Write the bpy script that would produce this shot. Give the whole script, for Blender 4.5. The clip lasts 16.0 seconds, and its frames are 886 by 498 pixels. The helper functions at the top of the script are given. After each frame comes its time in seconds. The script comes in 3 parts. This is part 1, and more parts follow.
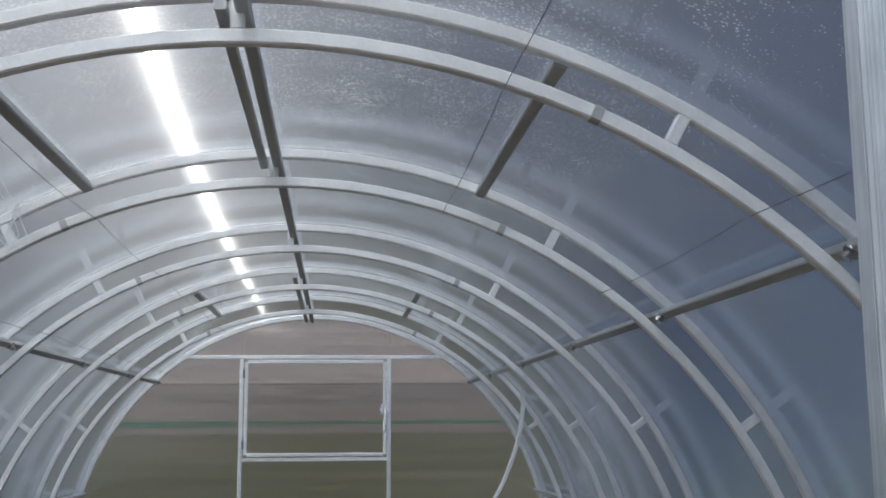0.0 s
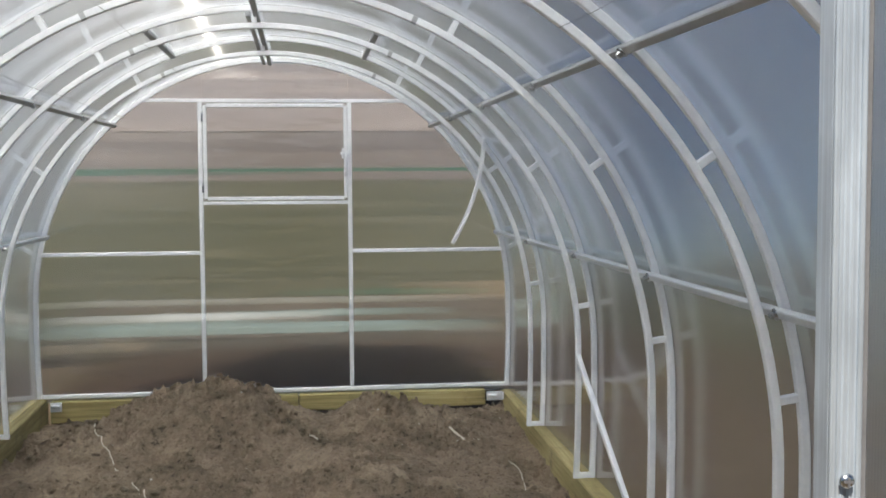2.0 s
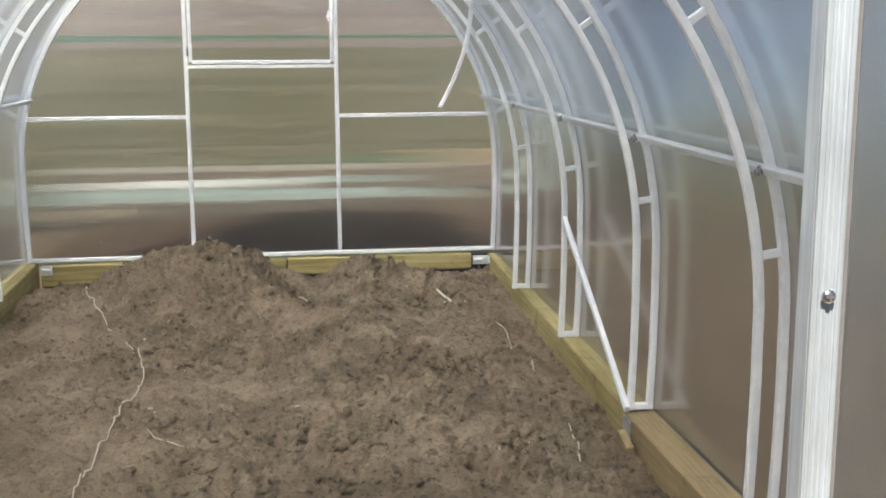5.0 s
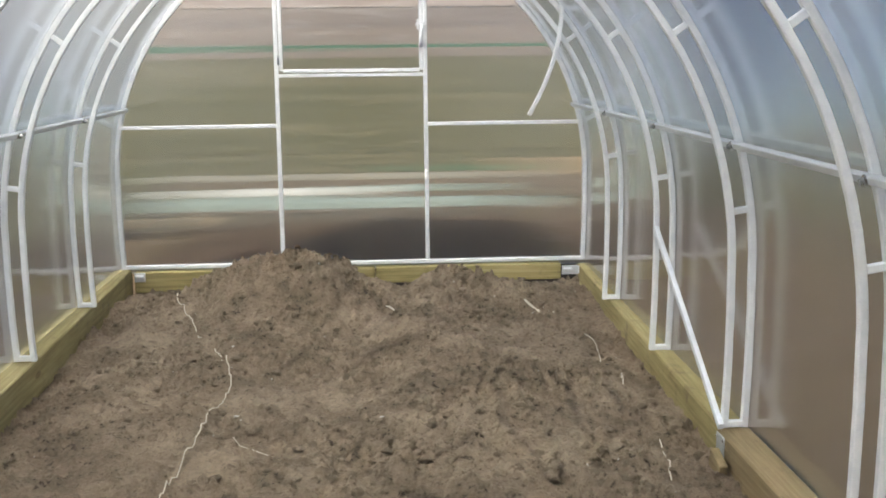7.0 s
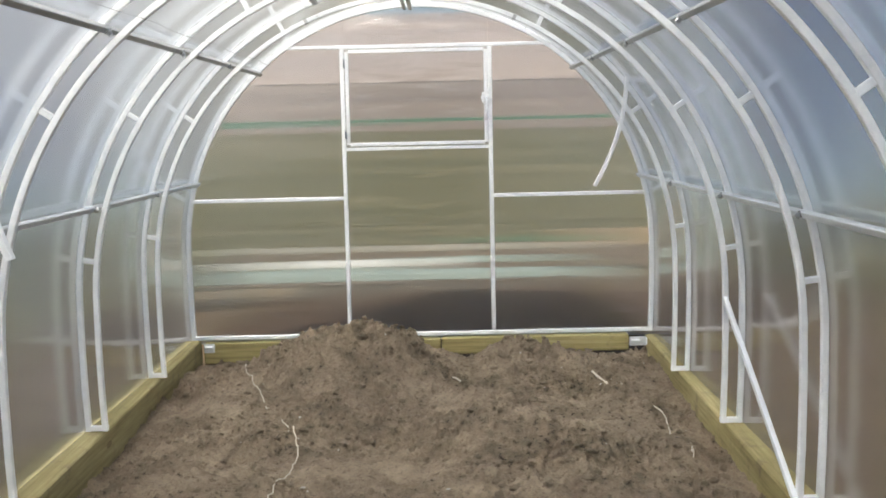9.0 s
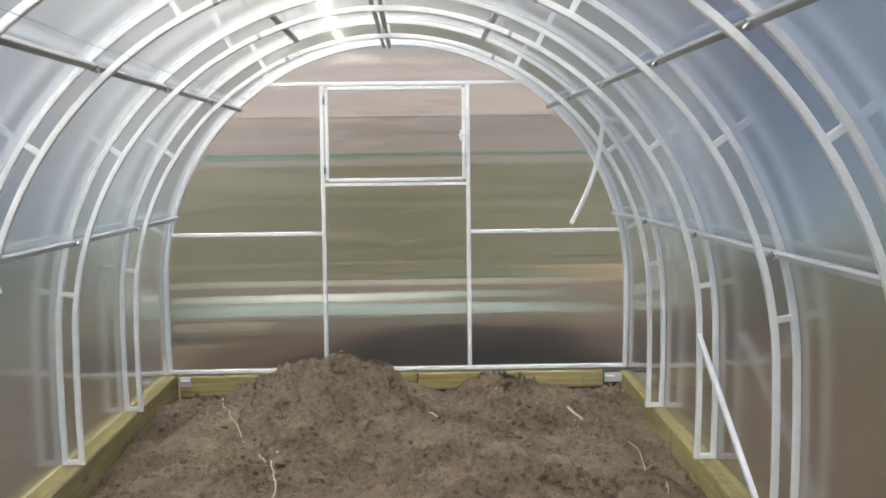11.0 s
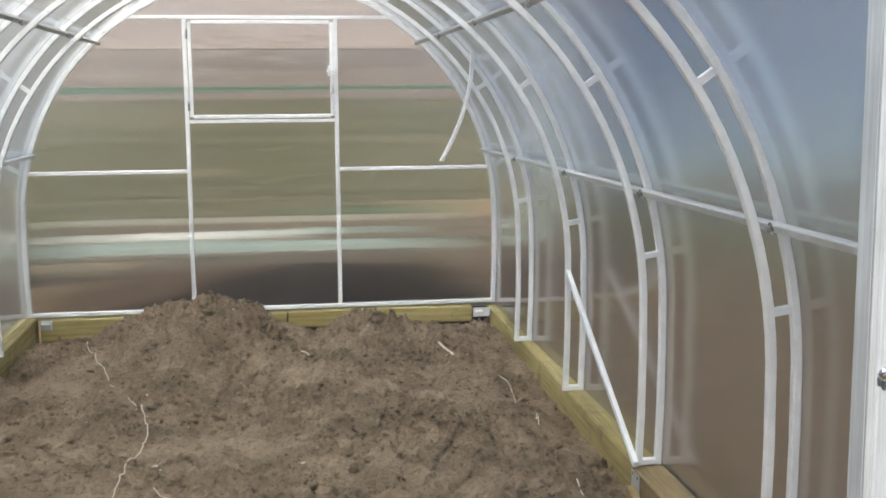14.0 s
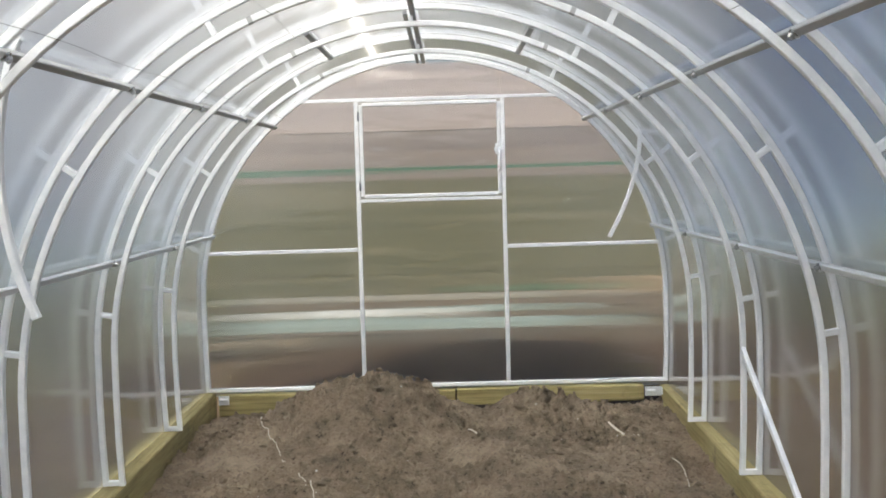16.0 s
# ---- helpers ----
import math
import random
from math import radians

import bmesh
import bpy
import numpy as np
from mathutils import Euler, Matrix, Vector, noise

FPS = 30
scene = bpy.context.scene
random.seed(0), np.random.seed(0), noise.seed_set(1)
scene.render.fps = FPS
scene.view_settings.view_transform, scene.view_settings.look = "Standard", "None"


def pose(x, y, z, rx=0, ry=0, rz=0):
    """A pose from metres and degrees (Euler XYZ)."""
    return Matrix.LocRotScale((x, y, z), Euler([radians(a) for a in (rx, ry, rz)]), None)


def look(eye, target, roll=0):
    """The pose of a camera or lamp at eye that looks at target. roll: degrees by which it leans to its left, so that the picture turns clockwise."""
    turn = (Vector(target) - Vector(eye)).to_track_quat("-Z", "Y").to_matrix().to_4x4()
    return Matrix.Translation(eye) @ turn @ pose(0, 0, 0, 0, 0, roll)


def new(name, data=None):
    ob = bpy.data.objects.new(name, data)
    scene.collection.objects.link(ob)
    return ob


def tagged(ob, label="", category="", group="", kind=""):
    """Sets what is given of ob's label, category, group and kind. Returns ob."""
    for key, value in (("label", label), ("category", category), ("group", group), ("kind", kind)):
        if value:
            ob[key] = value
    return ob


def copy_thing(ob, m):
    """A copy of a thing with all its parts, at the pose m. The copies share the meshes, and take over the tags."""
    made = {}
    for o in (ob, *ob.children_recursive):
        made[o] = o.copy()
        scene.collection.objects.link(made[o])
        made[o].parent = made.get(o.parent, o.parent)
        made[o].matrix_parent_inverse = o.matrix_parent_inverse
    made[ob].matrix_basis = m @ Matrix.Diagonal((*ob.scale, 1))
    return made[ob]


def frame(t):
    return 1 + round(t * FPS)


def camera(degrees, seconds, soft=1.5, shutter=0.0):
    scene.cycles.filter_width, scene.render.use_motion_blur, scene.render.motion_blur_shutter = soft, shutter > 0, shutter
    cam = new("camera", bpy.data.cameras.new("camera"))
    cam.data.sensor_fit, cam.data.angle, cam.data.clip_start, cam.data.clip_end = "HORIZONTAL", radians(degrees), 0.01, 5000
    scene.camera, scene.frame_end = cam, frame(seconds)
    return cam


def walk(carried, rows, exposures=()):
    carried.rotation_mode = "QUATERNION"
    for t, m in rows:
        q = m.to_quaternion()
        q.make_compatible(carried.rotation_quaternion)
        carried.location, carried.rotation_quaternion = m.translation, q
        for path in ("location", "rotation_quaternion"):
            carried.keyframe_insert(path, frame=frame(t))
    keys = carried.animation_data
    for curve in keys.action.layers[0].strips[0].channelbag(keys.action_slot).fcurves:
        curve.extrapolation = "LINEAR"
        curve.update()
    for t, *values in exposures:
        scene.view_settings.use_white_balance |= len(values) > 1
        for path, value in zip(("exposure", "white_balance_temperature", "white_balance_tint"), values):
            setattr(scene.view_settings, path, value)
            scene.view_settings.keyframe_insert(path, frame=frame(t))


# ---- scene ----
# A polycarbonate tunnel greenhouse, seen from its open front door. x right, y ahead (rear wall at 0), z up from the sill.
cam = camera(43.33, 16.0, soft=1.7)
walk(cam, [
    (0, look((0.130, -7.147, 1.396), (0.5062, -3.2153, 2.0282), -0.32)),
    (0.5, look((0.135, -7.137, 1.402), (0.5749, -3.1914, 1.8907), -0.76)),
    (1, look((0.145, -7.118, 1.390), (0.6412, -3.1548, 1.5980), -0.91)),
    (1.5, look((0.150, -7.108, 1.382), (0.6781, -3.1428, 1.3402), -0.48)),
    (2, look((0.160, -7.099, 1.368), (0.6592, -3.1392, 1.1051), -0.35)),
    (2.5, look((0.176, -7.083, 1.362), (0.6767, -3.1379, 0.9363), -0.17)),
    (3, look((0.161, -7.096, 1.353), (0.6816, -3.1711, 0.7838), -0.52)),
    (3.5, look((0.153, -7.106, 1.343), (0.6603, -3.1883, 0.7171), -0.74)),
    (4, look((0.144, -7.122, 1.329), (0.6741, -3.2048, 0.7162), -0.23)),
    (4.2, look((0.129, -7.141, 1.330), (0.6827, -3.2319, 0.6890), -0.31)),
    (6.5, look((0.156, -7.095, 1.340), (0.5636, -3.1881, 0.5866), -0.29)),
    (7, look((0.154, -7.072, 1.329), (0.3806, -3.1382, 0.6385), -0.67)),
    (7.5, look((0.157, -7.070, 1.326), (0.2502, -3.1121, 0.7552), -1.13)),
    (8, look((0.147, -7.083, 1.330), (0.2073, -3.1131, 0.8469), -1.11)),
    (8.5, look((0.149, -7.078, 1.327), (0.1997, -3.1064, 0.8495), -0.91)),
    (9, look((0.153, -7.083, 1.328), (0.1490, -3.1063, 0.8949), -1.29)),
    (9.2, look((0.156, -7.090, 1.319), (0.1364, -3.1089, 0.9299), -1.31)),
    (11.3, look((0.110, -7.141, 1.346), (0.2711, -3.1570, 1.0330), -0.35)),
    (11.5, look((0.091, -7.128, 1.343), (0.5337, -3.1705, 0.9654), -0.60)),
    (12, look((0.094, -7.110, 1.348), (0.9353, -3.2494, 0.7244), 0.64)),
    (12.5, look((0.112, -7.098, 1.340), (0.9844, -3.2560, 0.6494), 0.44)),
    (13, look((0.107, -7.110, 1.342), (0.9528, -3.2641, 0.6366), -0.02)),
    (13.5, look((0.098, -7.113, 1.347), (0.8106, -3.2279, 0.7131), -0.40)),
    (14, look((0.078, -7.137, 1.364), (0.6597, -3.2187, 0.8126), -0.42)),
    (14.5, look((0.100, -7.122, 1.358), (0.5239, -3.1652, 0.9481), -0.92)),
    (15, look((0.098, -7.108, 1.360), (0.3606, -3.1288, 1.0512), -1.06)),
    (15.5, look((0.102, -7.102, 1.362), (0.1913, -3.1123, 1.0896), -1.35)),
    (16, look((0.112, -7.097, 1.356), (0.0850, -3.1061, 1.0909), -1.62)),
], exposures=[(0, -0.13, 6200, 10), (0.5, -0.06, 6300, 10), (1.5, 0.44, 6600, 10), (2.5, 0.86, 6900, 10), (3.5, 1.13, 7050, 10), (6.5, 1.13, 7100, 10), (7, 1.19, 7050, 10), (9, 1.14, 7000, 10), (11.5, 0.98, 6950, 10), (12.5, 1.18, 7050, 10), (14, 1.09, 7000, 10), (16, 0.98, 6950, 10)])

# ---------------------------------------------------------------- light
SUN = Vector((-0.200, -0.58, 0.78)).normalized()
world = bpy.data.worlds.new("sky")
scene.world = world
world.use_nodes = True
wn = world.node_tree.nodes
wl = world.node_tree.links
sky = wn.new("ShaderNodeTexSky")
sky.sky_type = "NISHITA"
sky.sun_disc = False
sky.sun_elevation = math.asin(SUN.z)
sky.sun_rotation = math.atan2(SUN.x, SUN.y)
sky.dust_density = 0.1
sky.ozone_density = 4.5
wn["Background"].inputs["Strength"].default_value = 0.045
wl.new(sky.outputs[0], wn["Background"].inputs["Color"])
sun = new("sun", bpy.data.lights.new("sun", "SUN"))
sun.data.energy = 5.0
sun.data.angle = radians(0.6)
sun.data.color = (1.0, 0.95, 0.88)
sun.matrix_world = look(SUN * 20, (0, 0, 0))


# ---------------------------------------------------------------- materials
RIB, WALL_RIB, RIB_LEAN, WEB = 0.006, 0.0027, 0.9, 0.38


class Nodes:
    """A small wrapper that makes a node material."""

    def __init__(self, name):
        self.mat = bpy.data.materials.new(name)
        self.mat.use_nodes = True
        self.tree = self.mat.node_tree
        self.tree.nodes.clear()
        self.out = self.add("ShaderNodeOutputMaterial")

    def add(self, kind, links=()):
        node = self.tree.nodes.new(kind)
        for socket, source in dict(links).items():
            self.join(source, node.inputs[socket])
        return node

    def join(self, source, socket):
        if isinstance(source, (int, float, tuple)):
            if isinstance(source, tuple) and len(socket.default_value) == 4 and len(source) == 3:
                source = (*source, 1.0)
            socket.default_value = source
        else:
            self.tree.links.new(source, socket)

    def coords(self, kind="Object"):
        return self.add("ShaderNodeTexCoord").outputs[kind]

    def noise(self, vector, scale, detail=4.0, rough=0.55):
        n = self.add("ShaderNodeTexNoise", {"Vector": vector, "Scale": scale, "Detail": detail, "Roughness": rough})
        return n.outputs["Fac"]

    def stretch(self, vector, sx, sy, sz):
        n = self.add("ShaderNodeMapping", {"Vector": vector, "Scale": (sx, sy, sz)})
        return n.outputs[0]

    def ramp(self, fac, stops):
        n = self.add("ShaderNodeValToRGB", {"Fac": fac})
        e = n.color_ramp.elements
        while len(e) < len(stops):
            e.new(0.5)
        for k, (at, colour) in zip(e, stops):
            k.position = at
            k.color = (*colour, 1.0)
        return n.outputs["Color"]

    def math(self, op, a, b=0.0, c=0.0):
        n = self.add("ShaderNodeMath")
        n.operation = op
        for k, v in enumerate((a, b, c)):
            self.join(v, n.inputs[k])
        return n.outputs[0]

    def vec(self, op, a, b=(0.0, 0.0, 0.0), scale=1.0):
        n = self.add("ShaderNodeVectorMath")
        n.operation = op
        self.join(a, n.inputs[0])
        self.join(b, n.inputs[1])
        self.join(scale, n.inputs[3])
        return n.outputs[0]

    def blend(self, fac, a, b):
        n = self.add("ShaderNodeMix")
        n.data_type = "RGBA"
        self.join(fac, n.inputs[0])
        self.join(a, n.inputs[6])
        self.join(b, n.inputs[7])
        return n.outputs[2]

    def bump(self, height, strength, distance):
        n = self.add("ShaderNodeBump", {"Height": height, "Strength": strength, "Distance": distance})
        return n.outputs[0]

    def surface(self, colour, rough=0.6, metal=0.0, normal=None, spec=0.5):
        links = {"Base Color": colour, "Roughness": rough, "Metallic": metal, "Specular IOR Level": spec}
        if normal is not None:
            links["Normal"] = normal
        b = self.add("ShaderNodeBsdfPrincipled", links)
        self.join(b.outputs[0], self.out.inputs[0])
        return self.mat

    def mix_shader(self, fac, a, b):
        n = self.add("ShaderNodeMixShader")
        self.join(fac, n.inputs[0])
        self.join(a, n.inputs[1])
        self.join(b, n.inputs[2])
        return n.outputs[0]


def galvanised(name, tone=0.62, metal=0.75, rough=0.42):
    m = Nodes(name)
    c = m.coords()
    patch = m.noise(c, 22.0, 3.0)
    fine = m.noise(c, 160.0, 2.0)
    mixed = m.math("ADD", m.math("MULTIPLY", patch, 0.65), m.math("MULTIPLY", fine, 0.35))
    col = m.ramp(mixed, [(0.3, (tone * 0.86, tone * 0.90, tone * 0.94)), (0.7, (min(0.96, tone * 1.03), min(0.98, tone * 1.07), min(1.0, tone * 1.11)))])
    r = m.math("ADD", m.math("MULTIPLY", patch, 0.25), rough - 0.12)
    return m.surface(col, r, metal, m.bump(fine, 0.25, 0.001))


def brushed(name, tone):
    """Bright zinc-coated steel with drawn streaks along z and dull patches."""
    m = Nodes(name)
    c = m.coords()
    streak = m.noise(m.stretch(c, 420.0, 420.0, 3.0), 1.0, 4.0, 0.6)
    patch = m.noise(m.stretch(c, 30.0, 30.0, 9.0), 1.0, 4.0, 0.6)
    v = m.math("ADD", m.math("MULTIPLY", streak, 0.5), m.math("MULTIPLY", patch, 0.5))
    col = m.ramp(v, [(0.35, (tone * 0.66, tone * 0.74, tone * 0.82)), (0.65, (tone * 1.05, tone * 1.17, tone * 1.28))])
    r = m.math("MULTIPLY_ADD", patch, 0.3, 0.24)
    return m.surface(col, r, 0.45, m.bump(streak, 0.3, 0.0006))


def sheet_face(name, axis, ribbed, blur=0.006, lean_by=1.0, gain=1.0, wave=0.0012, gloss=0.06):
    """Twin-wall polycarbonate: a clear smooth skin inside, a ribbed hazy one outside, its ribs across the axis."""
    m = Nodes(name)
    c = m.coords()
    g = m.add("ShaderNodeNewGeometry")
    dust = m.noise(c, 9.0, 5.0, 0.65)
    if ribbed:
        sep = m.add("ShaderNodeSeparateXYZ", {"Vector": c})
        along = sep.outputs["XYZ".index(axis)]
        wave = m.math("SINE", m.math("MULTIPLY", along, 2 * math.pi / (RIB if axis == "Y" else WALL_RIB)))
        side = tuple(1.0 if a == axis else 0.0 for a in "XYZ")
        lean = m.vec("SCALE", side, scale=m.math("MULTIPLY", wave, RIB_LEAN * lean_by))
        normal = m.vec("NORMALIZE", m.vec("ADD", g.outputs["Normal"], lean))
        clear = m.add("ShaderNodeBsdfGlass", {"Color": (0.83, 0.89, 0.98, 1) if axis == "Y" else (0.93, 0.94, 0.95, 1), "Roughness": 0.05 if axis == "Y" else blur, "IOR": 1.4, "Normal": normal})
        wide = m.add("ShaderNodeBsdfRefraction", {"Color": (0.92, 0.93, 0.95, 1), "Roughness": 0.55, "IOR": 1.25, "Normal": normal})
        haze = m.add("ShaderNodeBsdfTranslucent", {"Color": (0.86, 0.87, 0.88, 1)})
        run = m.vec("NORMALIZE", m.vec("CROSS_PRODUCT", g.outputs["Normal"], side))
        webs = m.add("ShaderNodeBsdfHair", {"Color": (0.95, 0.96, 0.96, 1), "RoughnessU": 0.0024, "RoughnessV": 1.0, "Tangent": run})
        webs.component = "Transmission"
        glow = m.add("ShaderNodeBsdfHair", {"Color": (0.935, 0.95, 0.95, 1), "RoughnessU": 0.16, "RoughnessV": 1.0, "Tangent": run})
        glow.component = "Transmission"
        body = m.mix_shader(0.10, clear.outputs[0], wide.outputs[0])
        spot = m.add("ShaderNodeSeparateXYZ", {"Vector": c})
        # droplets sit at the crown; brighter glow there and leftward is painted by position
        crown_glow = m.math("MULTIPLY_ADD", spot.outputs[2], 1.1, -1.0)
        crown_glow.node.use_clamp = True
        crown_glow = m.math("MULTIPLY", crown_glow, m.math("MULTIPLY_ADD", spot.outputs[0], -0.60, 0.74))
        crown_glow.node.use_clamp = True
        share = m.math("MULTIPLY_ADD", crown_glow, 0.52, 0.26) if axis == "Y" else WEB
        body = m.mix_shader(share, body, m.mix_shader(m.math("MULTIPLY_ADD", crown_glow, 0.42, 0.20) if axis == "Y" else 0.42, webs.outputs[0], glow.outputs[0]))
        speck = m.add("ShaderNodeTexVoronoi", {"Vector": c, "Scale": 125.0})
        low = m.math("MAXIMUM", m.math("MULTIPLY_ADD", spot.outputs[2], -0.9, 0.9 * 1.98), 0.0)
        far = m.math("MAXIMUM", m.math("MULTIPLY", spot.outputs[0], 0.12), 0.0)
        size = m.math("SUBTRACT", m.math("MULTIPLY_ADD", dust, 0.80, -0.07), m.math("ADD", low, far))
        drop = m.math("LESS_THAN", speck.outputs["Distance"], size)
        body = m.mix_shader(m.math("MULTIPLY", dust, 0.035), body, haze.outputs[0])
        if axis == "Y":
            bead = m.add("ShaderNodeBsdfHair", {"Color": (0.97, 0.98, 0.98, 1), "RoughnessU": 0.22, "RoughnessV": 1.0, "Tangent": run})
            bead.component = "Transmission"
            body = m.mix_shader(m.math("MULTIPLY", drop, 0.9), body, m.mix_shader(0.12, bead.outputs[0], haze.outputs[0]))
        m.join(body, m.out.inputs[0])
    else:
        # light goes straight through; the mirror image of the two skins is wavy
        wavy = m.bump(m.noise(m.stretch(c, 2.2, 2.2, 8.0), 1.0, 2.0, 0.4), 1.0, wave)
        clear = m.add("ShaderNodeBsdfRefraction", {"Color": (0.97, 0.98, 0.98, 1), "Roughness": blur, "IOR": 1.4})
        shine = m.add("ShaderNodeBsdfAnisotropic", {"Color": (0.96, 0.97, 0.98, 1), "Roughness": gloss, "Normal": wavy})
        shine.distribution = "BECKMANN"
        # the ribs smear what the sheet mirrors across their run, so the image stays sharp along it only
        side = tuple(1.0 if a == axis else 0.0 for a in "XYZ")
        m.join(0.62, shine.inputs["Anisotropy"])
        m.join(m.vec("NORMALIZE", m.vec("CROSS_PRODUCT", g.outputs["Normal"], side)), shine.inputs["Tangent"])
        mirror = m.math("MULTIPLY", m.add("ShaderNodeFresnel", {"IOR": 1.4}).outputs[0], gain)
        mirror.node.use_clamp = True
        haze = m.add("ShaderNodeBsdfTranslucent", {"Color": (0.86, 0.87, 0.88, 1)})
        body = m.mix_shader(mirror, clear.outputs[0], shine.outputs[0])
        m.join(m.mix_shader(m.math("MULTIPLY", dust, 0.04), body, haze.outputs[0]), m.out.inputs[0])
    return m.mat


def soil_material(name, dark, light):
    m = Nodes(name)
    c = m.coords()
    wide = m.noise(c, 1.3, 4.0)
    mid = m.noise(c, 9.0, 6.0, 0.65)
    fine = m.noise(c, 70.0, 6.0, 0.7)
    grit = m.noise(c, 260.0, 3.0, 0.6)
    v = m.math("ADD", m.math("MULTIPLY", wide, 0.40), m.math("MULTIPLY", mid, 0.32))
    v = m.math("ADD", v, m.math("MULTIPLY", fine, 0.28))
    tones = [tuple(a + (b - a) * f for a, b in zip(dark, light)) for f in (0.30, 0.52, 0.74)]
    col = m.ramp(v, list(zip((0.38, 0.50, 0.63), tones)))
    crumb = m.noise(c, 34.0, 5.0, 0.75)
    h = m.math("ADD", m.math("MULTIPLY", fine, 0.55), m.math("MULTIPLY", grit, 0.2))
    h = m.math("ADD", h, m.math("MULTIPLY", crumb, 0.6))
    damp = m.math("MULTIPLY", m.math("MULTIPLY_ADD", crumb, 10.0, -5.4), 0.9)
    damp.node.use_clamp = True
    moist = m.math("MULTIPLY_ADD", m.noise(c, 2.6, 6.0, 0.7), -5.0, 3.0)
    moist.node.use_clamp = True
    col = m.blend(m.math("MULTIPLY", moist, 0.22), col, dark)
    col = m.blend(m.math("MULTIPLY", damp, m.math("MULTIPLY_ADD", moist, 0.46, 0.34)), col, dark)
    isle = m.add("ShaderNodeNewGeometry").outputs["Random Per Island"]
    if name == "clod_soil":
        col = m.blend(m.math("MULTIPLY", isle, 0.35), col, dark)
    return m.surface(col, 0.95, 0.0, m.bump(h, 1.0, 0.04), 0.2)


def timber_material(name, low=(0.19, 0.155, 0.065), mid=(0.35, 0.295, 0.135), high=(0.50, 0.43, 0.24)):
    """Pale pressure-treated pine, greenish, with grain along its length (object Y)."""
    m = Nodes(name)
    c = m.coords()
    grain = m.noise(m.stretch(c, 60.0, 2.2, 60.0), 1.0, 5.0, 0.6)
    blot = m.noise(m.stretch(c, 4.0, 1.2, 4.0), 1.0, 4.0)
    knot = m.add("ShaderNodeTexVoronoi", {"Vector": m.stretch(c, 3.5, 1.1, 3.5), "Scale": 2.0}).outputs["Distance"]
    k = m.math("LESS_THAN", knot, 0.10)
    v = m.math("ADD", m.math("MULTIPLY", grain, 0.55), m.math("MULTIPLY", blot, 0.45))
    col = m.ramp(v, [(0.30, low), (0.52, mid), (0.72, high)])
    col = m.blend(m.math("MULTIPLY", k, 0.55), col, (0.14, 0.09, 0.04, 1.0))
    dirt = m.math("MULTIPLY", m.math("MULTIPLY_ADD", m.noise(c, 7.0, 6.0, 0.7), 6.0, -3.3), 0.6)
    dirt.node.use_clamp = True
    col = m.blend(dirt, col, (0.12, 0.09, 0.065, 1.0))
    return m.surface(col, 0.78, 0.0, m.bump(grain, 0.35, 0.003), 0.3)


def grass_material(name):
    m = Nodes(name)
    c = m.coords()
    sep = m.add("ShaderNodeSeparateXYZ", {"Vector": c})
    wide = m.noise(c, 0.35, 5.0)
    fine = m.noise(c, 14.0, 6.0, 0.7)
    strip = m.noise(m.stretch(c, 0.10, 1.5, 0.2), 1.0, 6.0, 0.75)
    v = m.math("ADD", m.math("MULTIPLY", wide, 0.3), m.math("MULTIPLY", fine, 0.2))
    v = m.math("ADD", v, m.math("MULTIPLY", strip, 0.5))
    green = m.ramp(v, [(0.38, (0.034, 0.038, 0.016)), (0.50, (0.078, 0.077, 0.038)), (0.62, (0.150, 0.130, 0.082))])
    earth = m.ramp(v, [(0.30, (0.056, 0.039, 0.023)), (0.55, (0.097, 0.069, 0.041)), (0.75, (0.145, 0.108, 0.066))])
    far = m.math("MULTIPLY_ADD", wide, 3.0, sep.outputs[1])
    side = m.math("LESS_THAN", m.math("MULTIPLY_ADD", wide, 2.0, sep.outputs[0]), -1.4)
    side = m.math("MAXIMUM", side, m.math("GREATER_THAN", m.math("MULTIPLY_ADD", wide, 6.0, sep.outputs[0]), 13.0))
    mask = m.math("MAXIMUM", m.math("GREATER_THAN", far, 6.0), side)
    return m.surface(m.blend(mask, earth, green), 0.95, 0.0, m.bump(fine, 0.6, 0.03), 0.2)


def cladding(name):
    """Weathered red-brown boards laid flat, each course of another tone."""
    m = Nodes(name)
    c = m.coords()
    course = m.noise(m.stretch(c, 0.06, 0.06, 2.6), 1.0, 5.0, 0.7)
    blot = m.noise(m.stretch(c, 0.5, 0.5, 1.2), 1.0, 4.0, 0.6)
    v = m.math("ADD", m.math("MULTIPLY", course, 0.75), m.math("MULTIPLY", blot, 0.25))
    col = m.ramp(v, [(0.34, (0.100, 0.080, 0.082)), (0.47, (0.175, 0.140, 0.132)), (0.56, (0.255, 0.200, 0.172)), (0.66, (0.36, 0.30, 0.27))])
    return m.surface(col, 0.85, 0.0, m.bump(course, 0.3, 0.01))


def plain(name, colour, rough=0.6, metal=0.0, scale=12.0, spread=0.18, relief=0.2):
    m = Nodes(name)
    c = m.coords()
    n = m.noise(c, scale, 5.0)
    f = m.noise(c, scale * 9.0, 3.0)
    v = m.math("ADD", m.math("MULTIPLY", n, 0.6), m.math("MULTIPLY", f, 0.4))
    col = m.ramp(v, [(0.3, tuple(a * (1 - spread) for a in colour)), (0.7, tuple(min(1, a * (1 + spread)) for a in colour))])
    return m.surface(col, rough, metal, m.bump(f, relief, 0.002))


